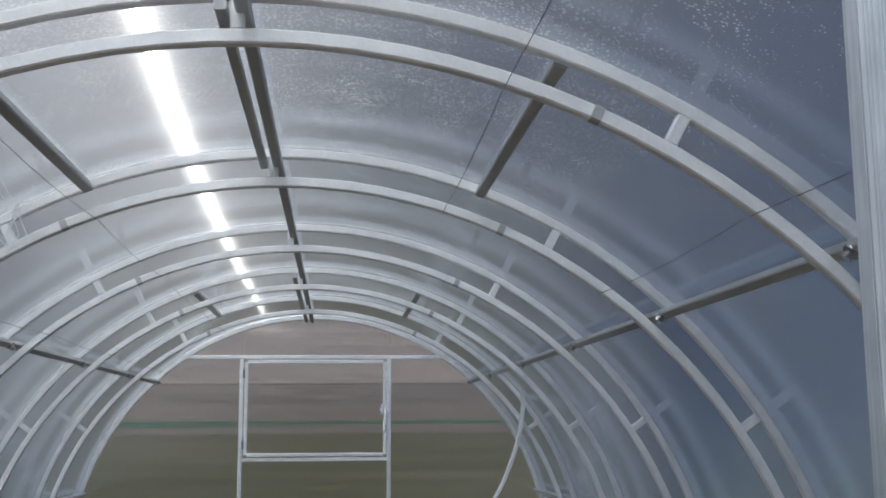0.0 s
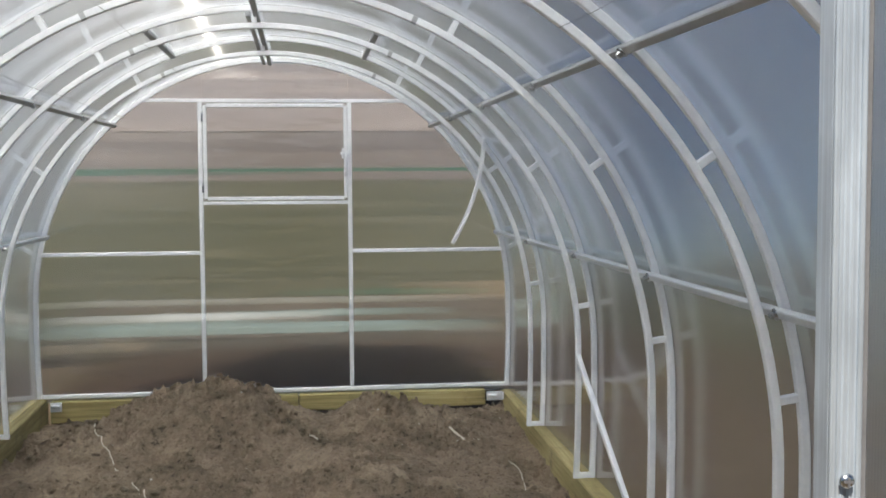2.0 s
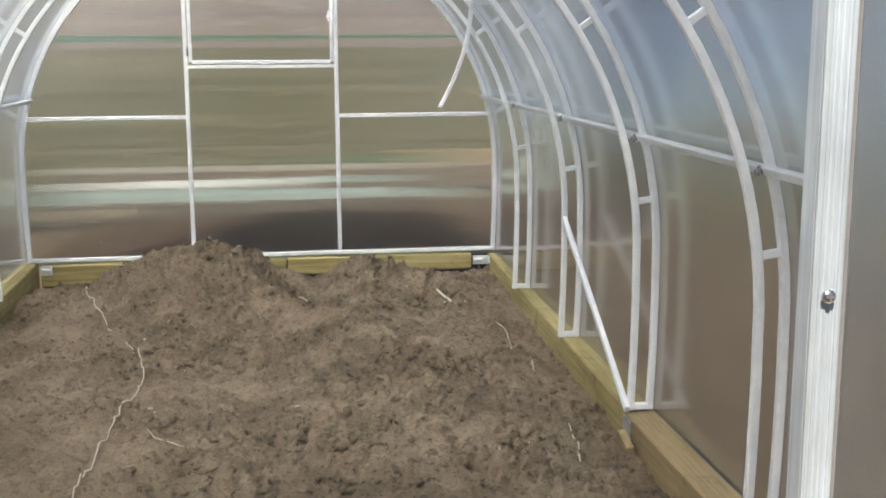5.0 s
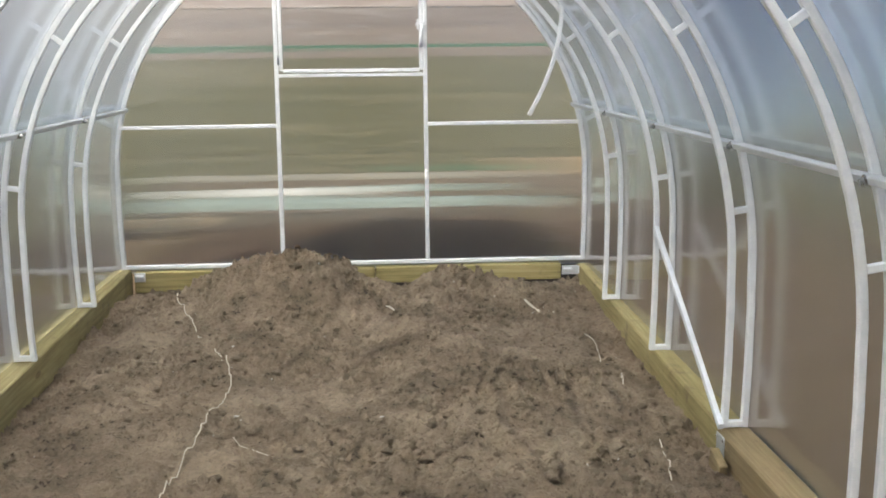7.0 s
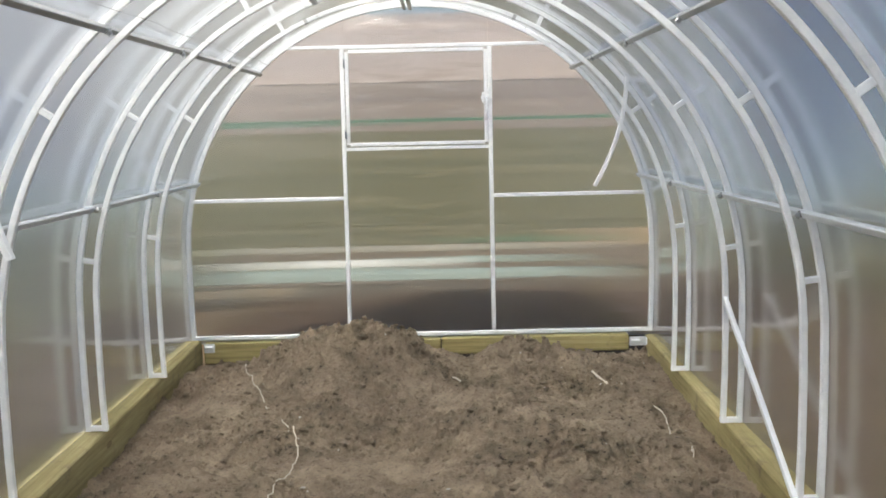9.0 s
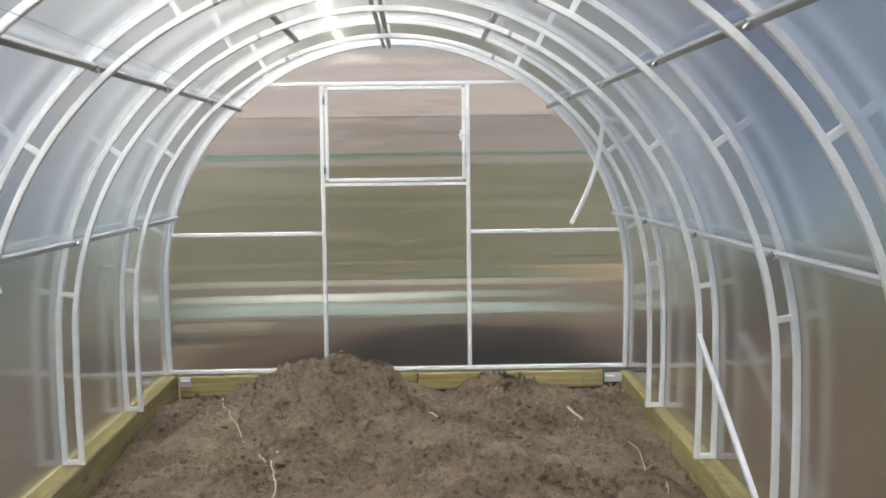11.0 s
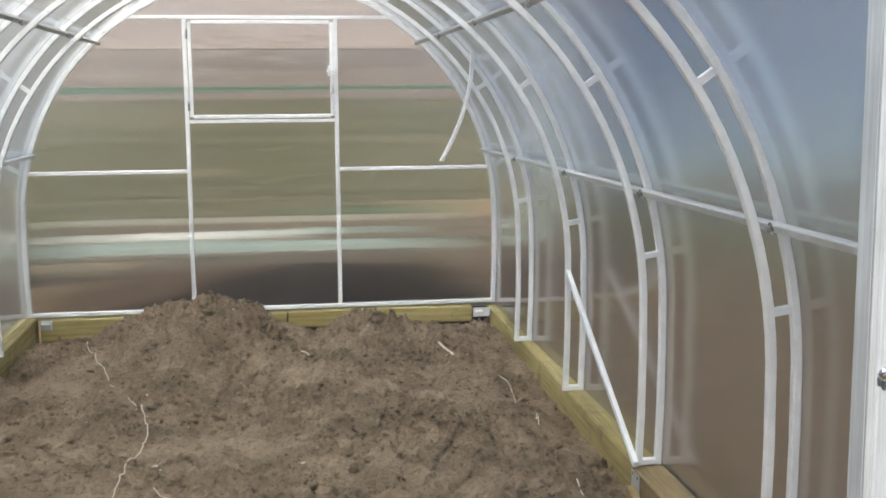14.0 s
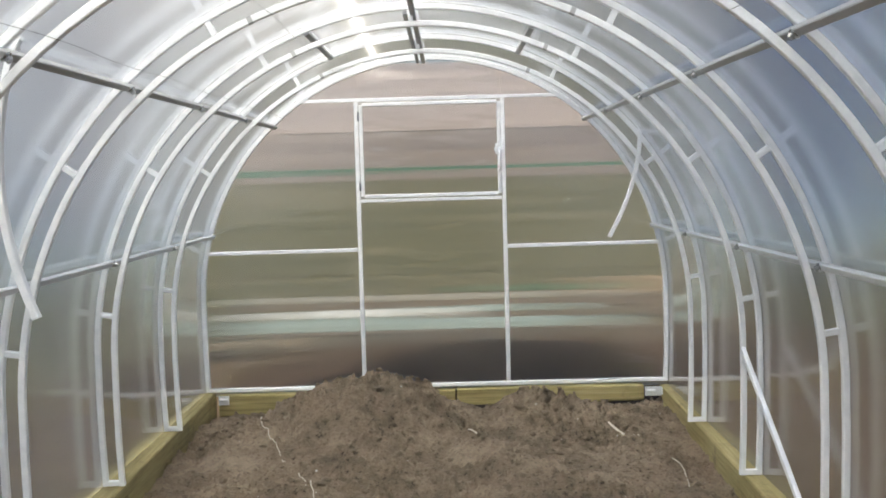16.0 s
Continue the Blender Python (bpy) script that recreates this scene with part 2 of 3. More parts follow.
STEEL = galvanised("galvanised_steel", 0.93, 0.15, 0.38)
POST_STEEL = brushed("brushed_steel", 0.60)
SEAL = plain("grey_rubber", (0.16, 0.16, 0.165), 0.7, 0.0, 30.0)
STEEL_DARK = galvanised("weathered_steel", 0.50, 0.45, 0.45)
POST = galvanised("bright_steel", 0.90, 0.2, 0.35)
ALLOY = galvanised("grey_alloy", 0.67, 0.3, 0.38)
BOLT = galvanised("zinc_bolt", 0.55, 1.0, 0.25)
ROOF_IN = sheet_face("roof_sheet_inner", "Y", False, 0.05, gloss=0.11, gain=1.7)
FRONT_IN = sheet_face("front_sheet_inner", "X", False, 0.02, gain=1.3, wave=0.003, gloss=0.13)
WALL_IN = sheet_face("wall_sheet_inner", "X", False, 0.008, gain=6.0, wave=0.006, gloss=0.13)
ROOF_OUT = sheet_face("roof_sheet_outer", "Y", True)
WALL_OUT = sheet_face("wall_sheet_outer", "X", True, lean_by=0.34)
FRONT_OUT = sheet_face("front_sheet_outer", "X", True, 0.22, 0.22)
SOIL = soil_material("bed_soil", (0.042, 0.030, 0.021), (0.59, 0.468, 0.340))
SOIL_DARK = soil_material("damp_soil", (0.045, 0.029, 0.018), (0.125, 0.082, 0.052))
TIMBER = timber_material("treated_pine")
TIMBER_BROWN = timber_material("weathered_pine", (0.15, 0.11, 0.055), (0.26, 0.20, 0.11), (0.36, 0.285, 0.17))
GRASS = grass_material("rough_ground")
TWINE = plain("pale_twine", (0.62, 0.56, 0.46), 0.9, 0.0, 60.0)
WIRE = plain("dark_wire", (0.24, 0.24, 0.25), 0.5, 0.6, 60.0)
STONE = plain("pale_stone", (0.52, 0.49, 0.44), 0.85, 0.0, 40.0)
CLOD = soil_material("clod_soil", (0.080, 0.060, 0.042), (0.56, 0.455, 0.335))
PALE = plain("pale_plastic", (0.25, 0.24, 0.205), 0.5, 0.0, 3.0)
WHITE = plain("white_plastic", (0.62, 0.64, 0.62), 0.5, 0.0, 3.0)
TAN = plain("tan_boards", (0.30, 0.215, 0.135), 0.7, 0.0, 6.0)
TAPE = plain("edge_tape", (0.45, 0.46, 0.46), 0.5, 0.2, 20.0)
TEAL = plain("teal_plastic", (0.24, 0.32, 0.30), 0.5, 0.0, 3.0)
BRICK = cladding("red_brown_cladding")
GREEN = plain("green_paint", (0.006, 0.12, 0.065), 0.6, 0.0, 5.0)
LEAF = plain("leaf", (0.07, 0.10, 0.035), 0.7, 0.0, 6.0, 0.4)
DRY_LEAF = plain("dry_leaf", (0.12, 0.10, 0.065), 0.8, 0.0, 4.0, 0.4)
BARK = plain("bark", (0.12, 0.09, 0.07), 0.9, 0.0, 20.0)


# ---------------------------------------------------------------- mesh helpers
def link(name, bm, material, smooth=False):
    me = bpy.data.meshes.new(name)
    bmesh.ops.recalc_face_normals(bm, faces=bm.faces)
    bm.to_mesh(me)
    bm.free()
    for mat in material if isinstance(material, (list, tuple)) else (material,):
        me.materials.append(mat)
    if smooth:
        for p in me.polygons:
            p.use_smooth = True
    return new(name, me)


def part(name, bm, material, parent, label="", smooth=False):
    ob = link(name, bm, material, smooth)
    ob.parent = parent
    if label:
        ob["label"] = label
    return ob


def thing(name, label, category, group="", at=(0, 0, 0), kind=""):
    ob = new(name)
    ob.empty_display_size = 0.05
    ob.location = at
    return tagged(ob, label, category, group, kind)


def sweep(points, w, h=None, up=(0, 1, 0), bm=None, chamfer=0.12, closed=False):
    """A square tube with softened corners along the points; w lies along up, h across it."""
    bm = bm or bmesh.new()
    h = h or w
    up = Vector(up)
    pts = [Vector(p) for p in points]
    k = chamfer * min(w, h)
    prof = []
    for sx, sy in ((1, 1), (-1, 1), (-1, -1), (1, -1)):
        a, b = (sx * (w / 2 - k), sy * h / 2), (sx * w / 2, sy * (h / 2 - k))
        prof += [b, a] if sx * sy > 0 else [a, b]
    rings = []
    for i, p in enumerate(pts):
        a, b = pts[max(i - 1, 0)], pts[min(i + 1, len(pts) - 1)]
        t = (b - a).normalized()
        u = (up - t * up.dot(t)).normalized()
        s = t.cross(u)
        rings.append([bm.verts.new(p + u * x + s * y) for x, y in prof])
    n = len(prof)
    for r, q in zip(rings, rings[1:]):
        for i in range(n):
            bm.faces.new((r[i], r[(i + 1) % n], q[(i + 1) % n], q[i]))
    bm.faces.new(rings[0][::-1])
    bm.faces.new(rings[-1])
    return bm


def cord(points, radius, sides=6):
    bm = bmesh.new()
    pts = [Vector(p) for p in points]
    rings = []
    for i, p in enumerate(pts):
        t = (pts[min(i + 1, len(pts) - 1)] - pts[max(i - 1, 0)]).normalized()
        u = t.orthogonal().normalized() if abs(t.z) > 0.95 else t.cross(Vector((0, 0, 1))).normalized()
        s = t.cross(u)
        rings.append([bm.verts.new(p + radius * (u * math.cos(a) + s * math.sin(a))) for a in (2 * math.pi * j / sides for j in range(sides))])
    for r, q in zip(rings, rings[1:]):
        for i in range(sides):
            bm.faces.new((r[i], r[(i + 1) % sides], q[(i + 1) % sides], q[i]))
    bm.faces.new(rings[0][::-1])
    bm.faces.new(rings[-1])
    return bm


def block(x0, y0, z0, x1, y1, z1, bevel=0.004, bm=None):
    bm = bm or bmesh.new()
    got = bmesh.ops.create_cube(bm, size=1.0)["verts"]
    bmesh.ops.scale(bm, vec=(x1 - x0, y1 - y0, z1 - z0), verts=got)
    bmesh.ops.translate(bm, vec=((x0 + x1) / 2, (y0 + y1) / 2, (z0 + z1) / 2), verts=got)
    if bevel:
        edges = list({e for v in got for e in v.link_edges})
        bmesh.ops.bevel(bm, geom=edges, offset=bevel, segments=1, affect="EDGES")
    return bm


def bolt_mesh(r=0.008, depth=0.010):
    """A hexagon head on a washer, its axis along z."""
    bm = bmesh.new()
    bmesh.ops.create_cone(bm, cap_ends=True, segments=16, radius1=r * 1.7, radius2=r * 1.6, depth=depth * 0.25)
    top = bmesh.ops.create_cone(bm, cap_ends=True, segments=6, radius1=r, radius2=r * 0.92, depth=depth)["verts"]
    bmesh.ops.translate(bm, vec=(0, 0, depth * 0.5), verts=top)
    return bm


# ---------------------------------------------------------------- plan
BAY, FRONT, BASE = 1.08, -6.272, 0.54
OUT_A, OUT_B, IN_A, IN_B = 1.477, 1.555, 1.403, 1.480
TUBE, SINK = 0.025, 0.025
SKIN_A, SKIN_B = OUT_A + TUBE / 2 + 0.003, OUT_B + TUBE / 2 + 0.003


def on_arch(a, b, deg, y=0.0):
    swell = 1.0 + 0.010 * abs(math.sin(radians(2 * deg)))
    return Vector((a * swell * math.cos(radians(deg)), y, BASE + b * math.sin(radians(deg))))


def arch_points(a, b, y=0.0, steps=56, foot=0.0, sink=0.0):
    """An arch from its right foot to its left one; sink lowers the right foot."""
    left = [Vector((a * 0.994, y, foot)), Vector((a * 0.999, y, BASE * 0.35)), Vector((a * 1.001, y, BASE * 0.75))]
    right = [Vector((p.x, y, p.z - sink if p.z == foot else p.z)) for p in left]
    return right + [on_arch(a, b, 180 * k / steps, y) for k in range(steps + 1)] + [Vector((-p.x, y, p.z)) for p in reversed(left)]


# ---------------------------------------------------------------- ground
def bump_at(x, y, cx, cy, rx, ry):
    return math.exp(-(((x - cx) / rx) ** 2 + ((y - cy) / ry) ** 2))


def soil_height(x, y):
    p = Vector((x, y, 0.0))
    z = -0.105 - 0.035 * max(0.0, min(1.0, (y + 0.55) / 0.4))
    wob = 0.12 * noise.noise(p * 3.1) + 0.05 * noise.noise(p * 9.0)
    # the tall heap, steep towards the middle of the bed and easing off towards the side wall
    dx = x + 0.28
    r = math.hypot(dx / (0.40 if dx > 0 else 0.58), (y + 0.80) / 0.46) + wob
    z += 0.250 * math.exp(-0.80 * max(r, 0.0) ** 3.4)
    z += 0.09 * bump_at(x, y, -0.62, -1.15, 0.60, 0.60)
    # the lower heap with two crests
    r = math.hypot((x - 0.50) / 0.20, (y + 0.66) / 0.30) + wob
    z += 0.085 * math.exp(-0.9 * max(r, 0.0) ** 2.2)
    r = math.hypot((x - 0.74) / 0.32, (y + 0.74) / 0.34) + wob
    z += 0.125 * math.exp(-0.9 * max(r, 0.0) ** 2.4)
    # a low trodden ridge towards the door, and dips beside it and along the timbers
    z += 0.085 * bump_at(x, y, 0.40, -1.75, 0.42, 0.75)
    z += 0.05 * bump_at(x, y, 0.55, -2.9, 0.40, 0.8)
    z += 0.045 * bump_at(x, y, -0.75, -2.7, 0.5, 0.7)
    z -= 0.045 * bump_at(x, y, -0.02, -1.75, 0.22, 0.7)
    z -= 0.055 * math.exp(-((x - 1.38) / 0.15) ** 2) * min(1.0, max(0.0, (-0.5 - y) / 0.9))
    z -= 0.070 * math.exp(-((x + 1.40) / 0.22) ** 2) * min(1.0, max(0.0, (-0.4 - y) / 0.6))
    z += 0.030 * noise.fractal(p * 2.3, 1.0, 2.0, 2)
    z += 0.026 * noise.fractal(Vector((x * 4.6, y * 3.4, 5.0)), 0.9, 2.0, 2)
    rough = 0.5 + 0.5 * noise.noise(p * 1.7 + Vector((3, 9, 0)))
    rough = 0.25 + 1.4 * max(0.0, rough) ** 1.6 + 0.5 * bump_at(x, y, -0.4, -0.9, 0.7, 0.5)
    z += 0.040 * rough * noise.fractal(p * 8.0 + Vector((7, 3, 1)), 0.9, 2.1, 3)
    lump = noise.noise(p * 26.0) + 0.5 * noise.noise(p * 55.0)
    return z + 0.045 * rough * max(0.0, lump - 0.10) + 0.006 * lump


def soil_bed():
    nx, ny = 380, 760
    xs = np.linspace(-1.46, 1.46, nx)
    ys = -0.02 - 7.4 * (np.linspace(0, 1, ny) ** 1.12)
    slope = [min(1.0, max(0.0, (-6.3 - y) / 0.9)) for y in ys]
    verts = [(x, y, soil_height(x, y) * (1 - f) - 0.27 * f) for y, f in zip(ys, slope) for x in xs]
    faces = [(j * nx + i, j * nx + i + 1, (j + 1) * nx + i + 1, (j + 1) * nx + i) for j in range(ny - 1) for i in range(nx - 1)]
    me = bpy.data.meshes.new("soil_bed")
    me.from_pydata(verts, [], [f[::-1] for f in faces])
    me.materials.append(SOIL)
    for p in me.polygons:
        p.use_smooth = True
    return tagged(new("soil_bed", me), "dug brown garden soil heaped unevenly between the timbers", "soil", kind="structure")


soil_bed()


def ground_sheet():
    bm = bmesh.new()
    marks = [-900, -200, -60, -25, -12, -6, -2, 2, 6, 12, 25, 60, 200, 900]
    grid = [[bm.verts.new((x, y, -0.24 + 0.03 * math.sin(x * 0.7) * math.cos(y * 0.5))) for x in marks] for y in marks]
    for j in range(len(marks) - 1):
        for i in range(len(marks) - 1):
            bm.faces.new((grid[j][i], grid[j][i + 1], grid[j + 1][i + 1], grid[j + 1][i]))
    ob = link("ground", bm, GRASS)
    return tagged(ob, "rough ground of bare earth and thin grass", "ground", kind="structure")


ground_sheet()


# ---------------------------------------------------------------- timber base
def beam(name, x0, y0, x1, y1, label, z0=-0.15, z1=-0.006, turn=0.0, mat=None):
    """A squared timber lying along its length; the mesh runs along its own y so that the grain follows it."""
    along_x = abs(x1 - x0) > abs(y1 - y0)
    w, l = (abs(y1 - y0), abs(x1 - x0)) if along_x else (abs(x1 - x0), abs(y1 - y0))
    bm = block(-w / 2, -l / 2, z0, w / 2, l / 2, z1, 0.007)
    ob = link(name, bm, mat or TIMBER)
    ob.location = ((x0 + x1) / 2, (y0 + y1) / 2, 0)
    ob.rotation_euler.z = radians(90 + turn if along_x else turn)
    return tagged(ob, label, "timber", "timbers of the greenhouse base")


RIGHT_IN, LEFT_IN = 1.335, -1.405
beam("base_timber", RIGHT_IN + 0.076, -3.22, 1.530, 0.05, "long treated pine timber under the wall beside the soil", -0.165, -0.0265, -1.0)
beam("base_timber", 1.372, -4.60, 1.530, -3.232, "shorter treated pine timber with weathered brown top", -0.17, -0.030, 0.0, TIMBER_BROWN)
beam("base_timber", 1.36, -6.5, 1.53, -4.66, "treated pine timber under the wall near the door", -0.17, -0.030)
beam("base_timber", -1.54, -4.30, LEFT_IN + 0.008, 0.05, "treated pine timber under the wall beside the soil", -0.18, -0.006, 0.9)
beam("base_timber", -1.53, -6.5, LEFT_IN - 0.004, -4.306, "treated pine timber under the wall near the door", -0.15, -0.010)
beam("base_timber", LEFT_IN + 0.004, -0.045, 0.12, 0.05, "pine timber under the rear wall half buried in soil", -0.15, -0.014)
beam("base_timber", 0.126, -0.05, 1.322, 0.05, "pine timber under the rear wall with a worn end", -0.118, -0.012)
beam("base_timber", -1.38, FRONT - 0.07, -0.62, FRONT + 0.06, "pine timber under the front wall", -0.15, -0.014)
beam("base_timber", 0.62, FRONT - 0.07, 1.30, FRONT + 0.06, "pine timber under the front wall", -0.15, -0.014)

for x, z, w in ((RIGHT_IN - 0.03, -0.052, 0.128), (LEFT_IN - 0.012, -0.040, 0.09)):
    br = thing("corner_bracket", "small zinc corner bracket screwed to the base timbers", "bracket", "corner brackets", (x, -0.055, z))
    part("plate", block(0.020, -0.004, -0.034, w, 0.0, 0.026, 0.0015), ALLOY, br)
    part("flange", block(w - 0.004, -0.04, -0.022, w, -0.004, 0.022, 0.0015), STEEL, br)
    part("screw", cord([(0.03, -0.008, 0.004), (0.085, -0.02, 0.004)], 0.008, 8), POST, br, "bright protruding screw")
jp = thing("joint_plate", "grey steel plate nailed over the timber joint", "plate", "", (1.3705, -3.285, -0.078))
part("plate", block(-0.003, -0.045, -0.04, 0.0, 0.045, 0.04, 0.0012), STEEL_DARK, jp)
for dy, dz in ((-0.032, 0.028), (0.032, 0.028), (-0.032, -0.028), (0.032, -0.028)):
    b = bolt_mesh(0.004, 0.004)
    bmesh.ops.rotate(b, matrix=Matrix.Rotation(radians(-90), 3, "Y"), verts=b.verts)
    bmesh.ops.translate(b, vec=(-0.005, dy, dz), verts=b.verts)
    part("nail", b, BOLT, jp)


# ---------------------------------------------------------------- arches
def truss_arch():
    rib = thing("arch_truss", "white galvanised double-tube steel arch standing on the timbers", "arch", "arches of the greenhouse")
    part("outer_tube", sweep(arch_points(OUT_A, OUT_B, sink=SINK), TUBE), STEEL, rib)
    part("inner_tube", sweep(arch_points(IN_A, IN_B, sink=SINK), TUBE), STEEL, rib)
    for side in (1, -1):
        part("foot", sweep([(side * (IN_A - 0.021), 0, 0.0125 - (SINK if side > 0 else 0.0)), (side * (OUT_A + 0.003), 0, 0.0125 - (SINK if side > 0 else 0.0))], TUBE * 0.98), STEEL, rib)
        for deg in (8.8, 34.7, 61.8):
            a, b = on_arch(IN_A, IN_B, deg), on_arch(OUT_A, OUT_B, deg)
            n = (b - a).normalized()
            a, b = a + n * 0.0127, b - n * 0.0127
            a.x, b.x = a.x * side, b.x * side
            part("tie", sweep([a, b], TUBE * 0.92), STEEL, rib)
    a, b = on_arch(IN_A, IN_B, 91.4), on_arch(OUT_A, OUT_B, 91.4)
    part("tie", sweep([a + Vector((0, 0, 0.0127)), b - Vector((0, 0, 0.0127))], TUBE * 0.92), STEEL, rib)
    for side in (1, -1):
        for deg in (67.0,):
            a = on_arch(IN_A, IN_B, deg)
            t = (on_arch(IN_A, IN_B, deg + 0.35) - a) * side
            a.x *= side
            t = Vector((t.x, 0, t.z)) if side > 0 else Vector((t.x, 0, -t.z))
            part("sleeve", sweep([a - t, a + t], TUBE + 0.002), STEEL_DARK, rib, "dull joining sleeve")
    return rib


first = truss_arch()
first.location = (0, -BAY, 0)
for k in range(2, 6):
    copy_thing(first, pose(0, -BAY * k, 0))


# ---------------------------------------------------------------- long rails
def rail(deg, side, y0, y1, drop=0.0, name="roof_rail", label="", size=0.022, shift=0.0, mat=None):
    p = on_arch(OUT_A - drop, OUT_B - drop, deg)
    p.x = p.x * side + shift
    out = Vector(((p.x / OUT_A ** 2), 0, (p.z - BASE) / OUT_B ** 2)).normalized()
    bm = sweep([(p.x, y0, p.z), (p.x, y1, p.z)], size, size, up=out)
    ob = link(name, bm, mat or STEEL_DARK)
    return tagged(ob, label or "straight galvanised rail bolted along the arches", "rail", "long rails of the greenhouse"), p, out


bolts = bolt_mesh(0.010, 0.016)
bolt_data = bpy.data.meshes.new("rail_bolt")
bolts.to_mesh(bolt_data)
bolts.free()
bolt_data.materials.append(BOLT)
SIDE_LABEL = "straight galvanised rail bolted along the side wall"
for deg, label, mat in ((48.4, "straight galvanised rail bolted along the roof shoulder", STEEL_DARK), (17.7, SIDE_LABEL, ALLOY)):
    for side in (1, -1):
        ob, p, out = rail(deg, side, FRONT + 0.03, -0.03, 0.026, "side_rail" if deg < 20 else "roof_rail", label, 0.024, 0.0, mat)
        for k in range(1, 6):
            b = new("rail_bolt", bolt_data)
            b.parent = ob
            b.matrix_local = Matrix.Translation(p - out * 0.012 + Vector((0, -BAY * k - 0.022, 0))) @ (-out).to_track_quat("Z", "Y").to_matrix().to_4x4()
rail(91.0, 1, FRONT + 0.03, -0.03, 0.026, "ridge_rail", "galvanised ridge rail along the top of the arches", 0.024)
rail(91.0, 1, -5.42, -4.30, 0.026, "vent_rail", "second galvanised rail beside the ridge in a vent bay", 0.020, -0.036)
rail(91.0, 1, -2.18, -0.03, 0.026, "vent_rail", "second galvanised rail beside the ridge in a vent bay", 0.020, -0.036)
for y0, y1 in ((-5.39, -4.33), (-2.15, -1.09)):
    for side in (1, -1):
        rail(70.3, side, y0, y1, 0.006, "vent_rail", "short galvanised rail framing a roof vent", 0.026)


# ---------------------------------------------------------------- gable frames
def bar(name, a, b, parent, w=0.026, h=0.026, mat=None, label=""):
    return part(name, sweep([a, b], w, h), mat or STEEL, parent, label)


def gable(y, name, label, half=0.463):
    g = thing(name, label, "frame", "", (0, y, 0))
    part("arch", sweep(arch_points(OUT_A, OUT_B), 0.026, 0.028), STEEL, g)
    top_z, rail_z = 1.842, 0.893
    for side in (1, -1):
        if y == 0.0:
            bar("post", (side * half, 0, 0.024), (side * half, 0, top_z - 0.0125), g)
        x_edge = OUT_A * math.cos(math.asin((rail_z - BASE) / OUT_B)) - 0.006
        bar("mid_rail", (side * (half + 0.0132), 0, rail_z), (side * x_edge, 0, rail_z), g, 0.022, 0.024)
    x_head = OUT_A * math.cos(math.asin((top_z - BASE) / OUT_B)) - 0.005
    bar("header", (-x_head, 0, top_z), (x_head, 0, top_z), g, 0.022, 0.022)
    return g, half


rear, half = gable(0.0, "rear_frame", "white galvanised steel frame of the rear wall")
bar("bottom_rail", (-OUT_A + 0.014, 0, 0.011), (OUT_A - 0.014, 0, 0.011), rear, 0.022, 0.024)
bar("transom", (-half + 0.0132, 0, 1.203), (half - 0.0132, 0, 1.203), rear, 0.022, 0.022)
front, half = gable(FRONT, "front_frame", "white galvanised steel frame round the open front doorway", 0.579)
for side in (1, -1):
    bar("bottom_rail", (side * (half + 0.014), 0, 0.011), (side * (OUT_A - 0.014), 0, 0.011), front, 0.022, 0.024)

# the upper leaf of the rear door, shut, with its latch
leaf = thing("door_leaf", "closed upper half of the rear door in a galvanised frame", "door", "", (0, -0.004, 0))
x0, x1, z0, z1 = -0.434, 0.437, 1.232, 1.812
for name, a, b in (("stile", (x0, 0, z0), (x0, 0, z1)), ("stile", (x1, 0, z0), (x1, 0, z1))):
    bar(name, a, b, leaf, 0.022, 0.022)
for name, z in (("rail", z0), ("rail", z1)):
    bar(name, (x0 + 0.0112, 0, z), (x1 - 0.0112, 0, z), leaf, 0.022, 0.022)
latch = part("latch", block(0.405, -0.028, 1.500, 0.475, -0.012, 1.520, 0.003), POST, leaf, "zinc sliding bolt latch")
part("keeper", block(0.412, -0.030, 1.478, 0.424, -0.010, 1.545, 0.002), POST, latch)
part("keeper", block(0.452, -0.030, 1.478, 0.462, -0.010, 1.545, 0.002), POST, latch)
part("handle", cord([(0.440, -0.03, 1.51), (0.440, -0.045, 1.48), (0.438, -0.04, 1.42), (0.436, -0.034, 1.37)], 0.008, 8), POST, latch, "hanging bolt handle", True)
for z in (1.30, 1.74):
    part("hinge", cord([(x0 - 0.015, -0.016, z - 0.03), (x0 - 0.015, -0.016, z + 0.03)], 0.007, 8), BOLT, leaf)

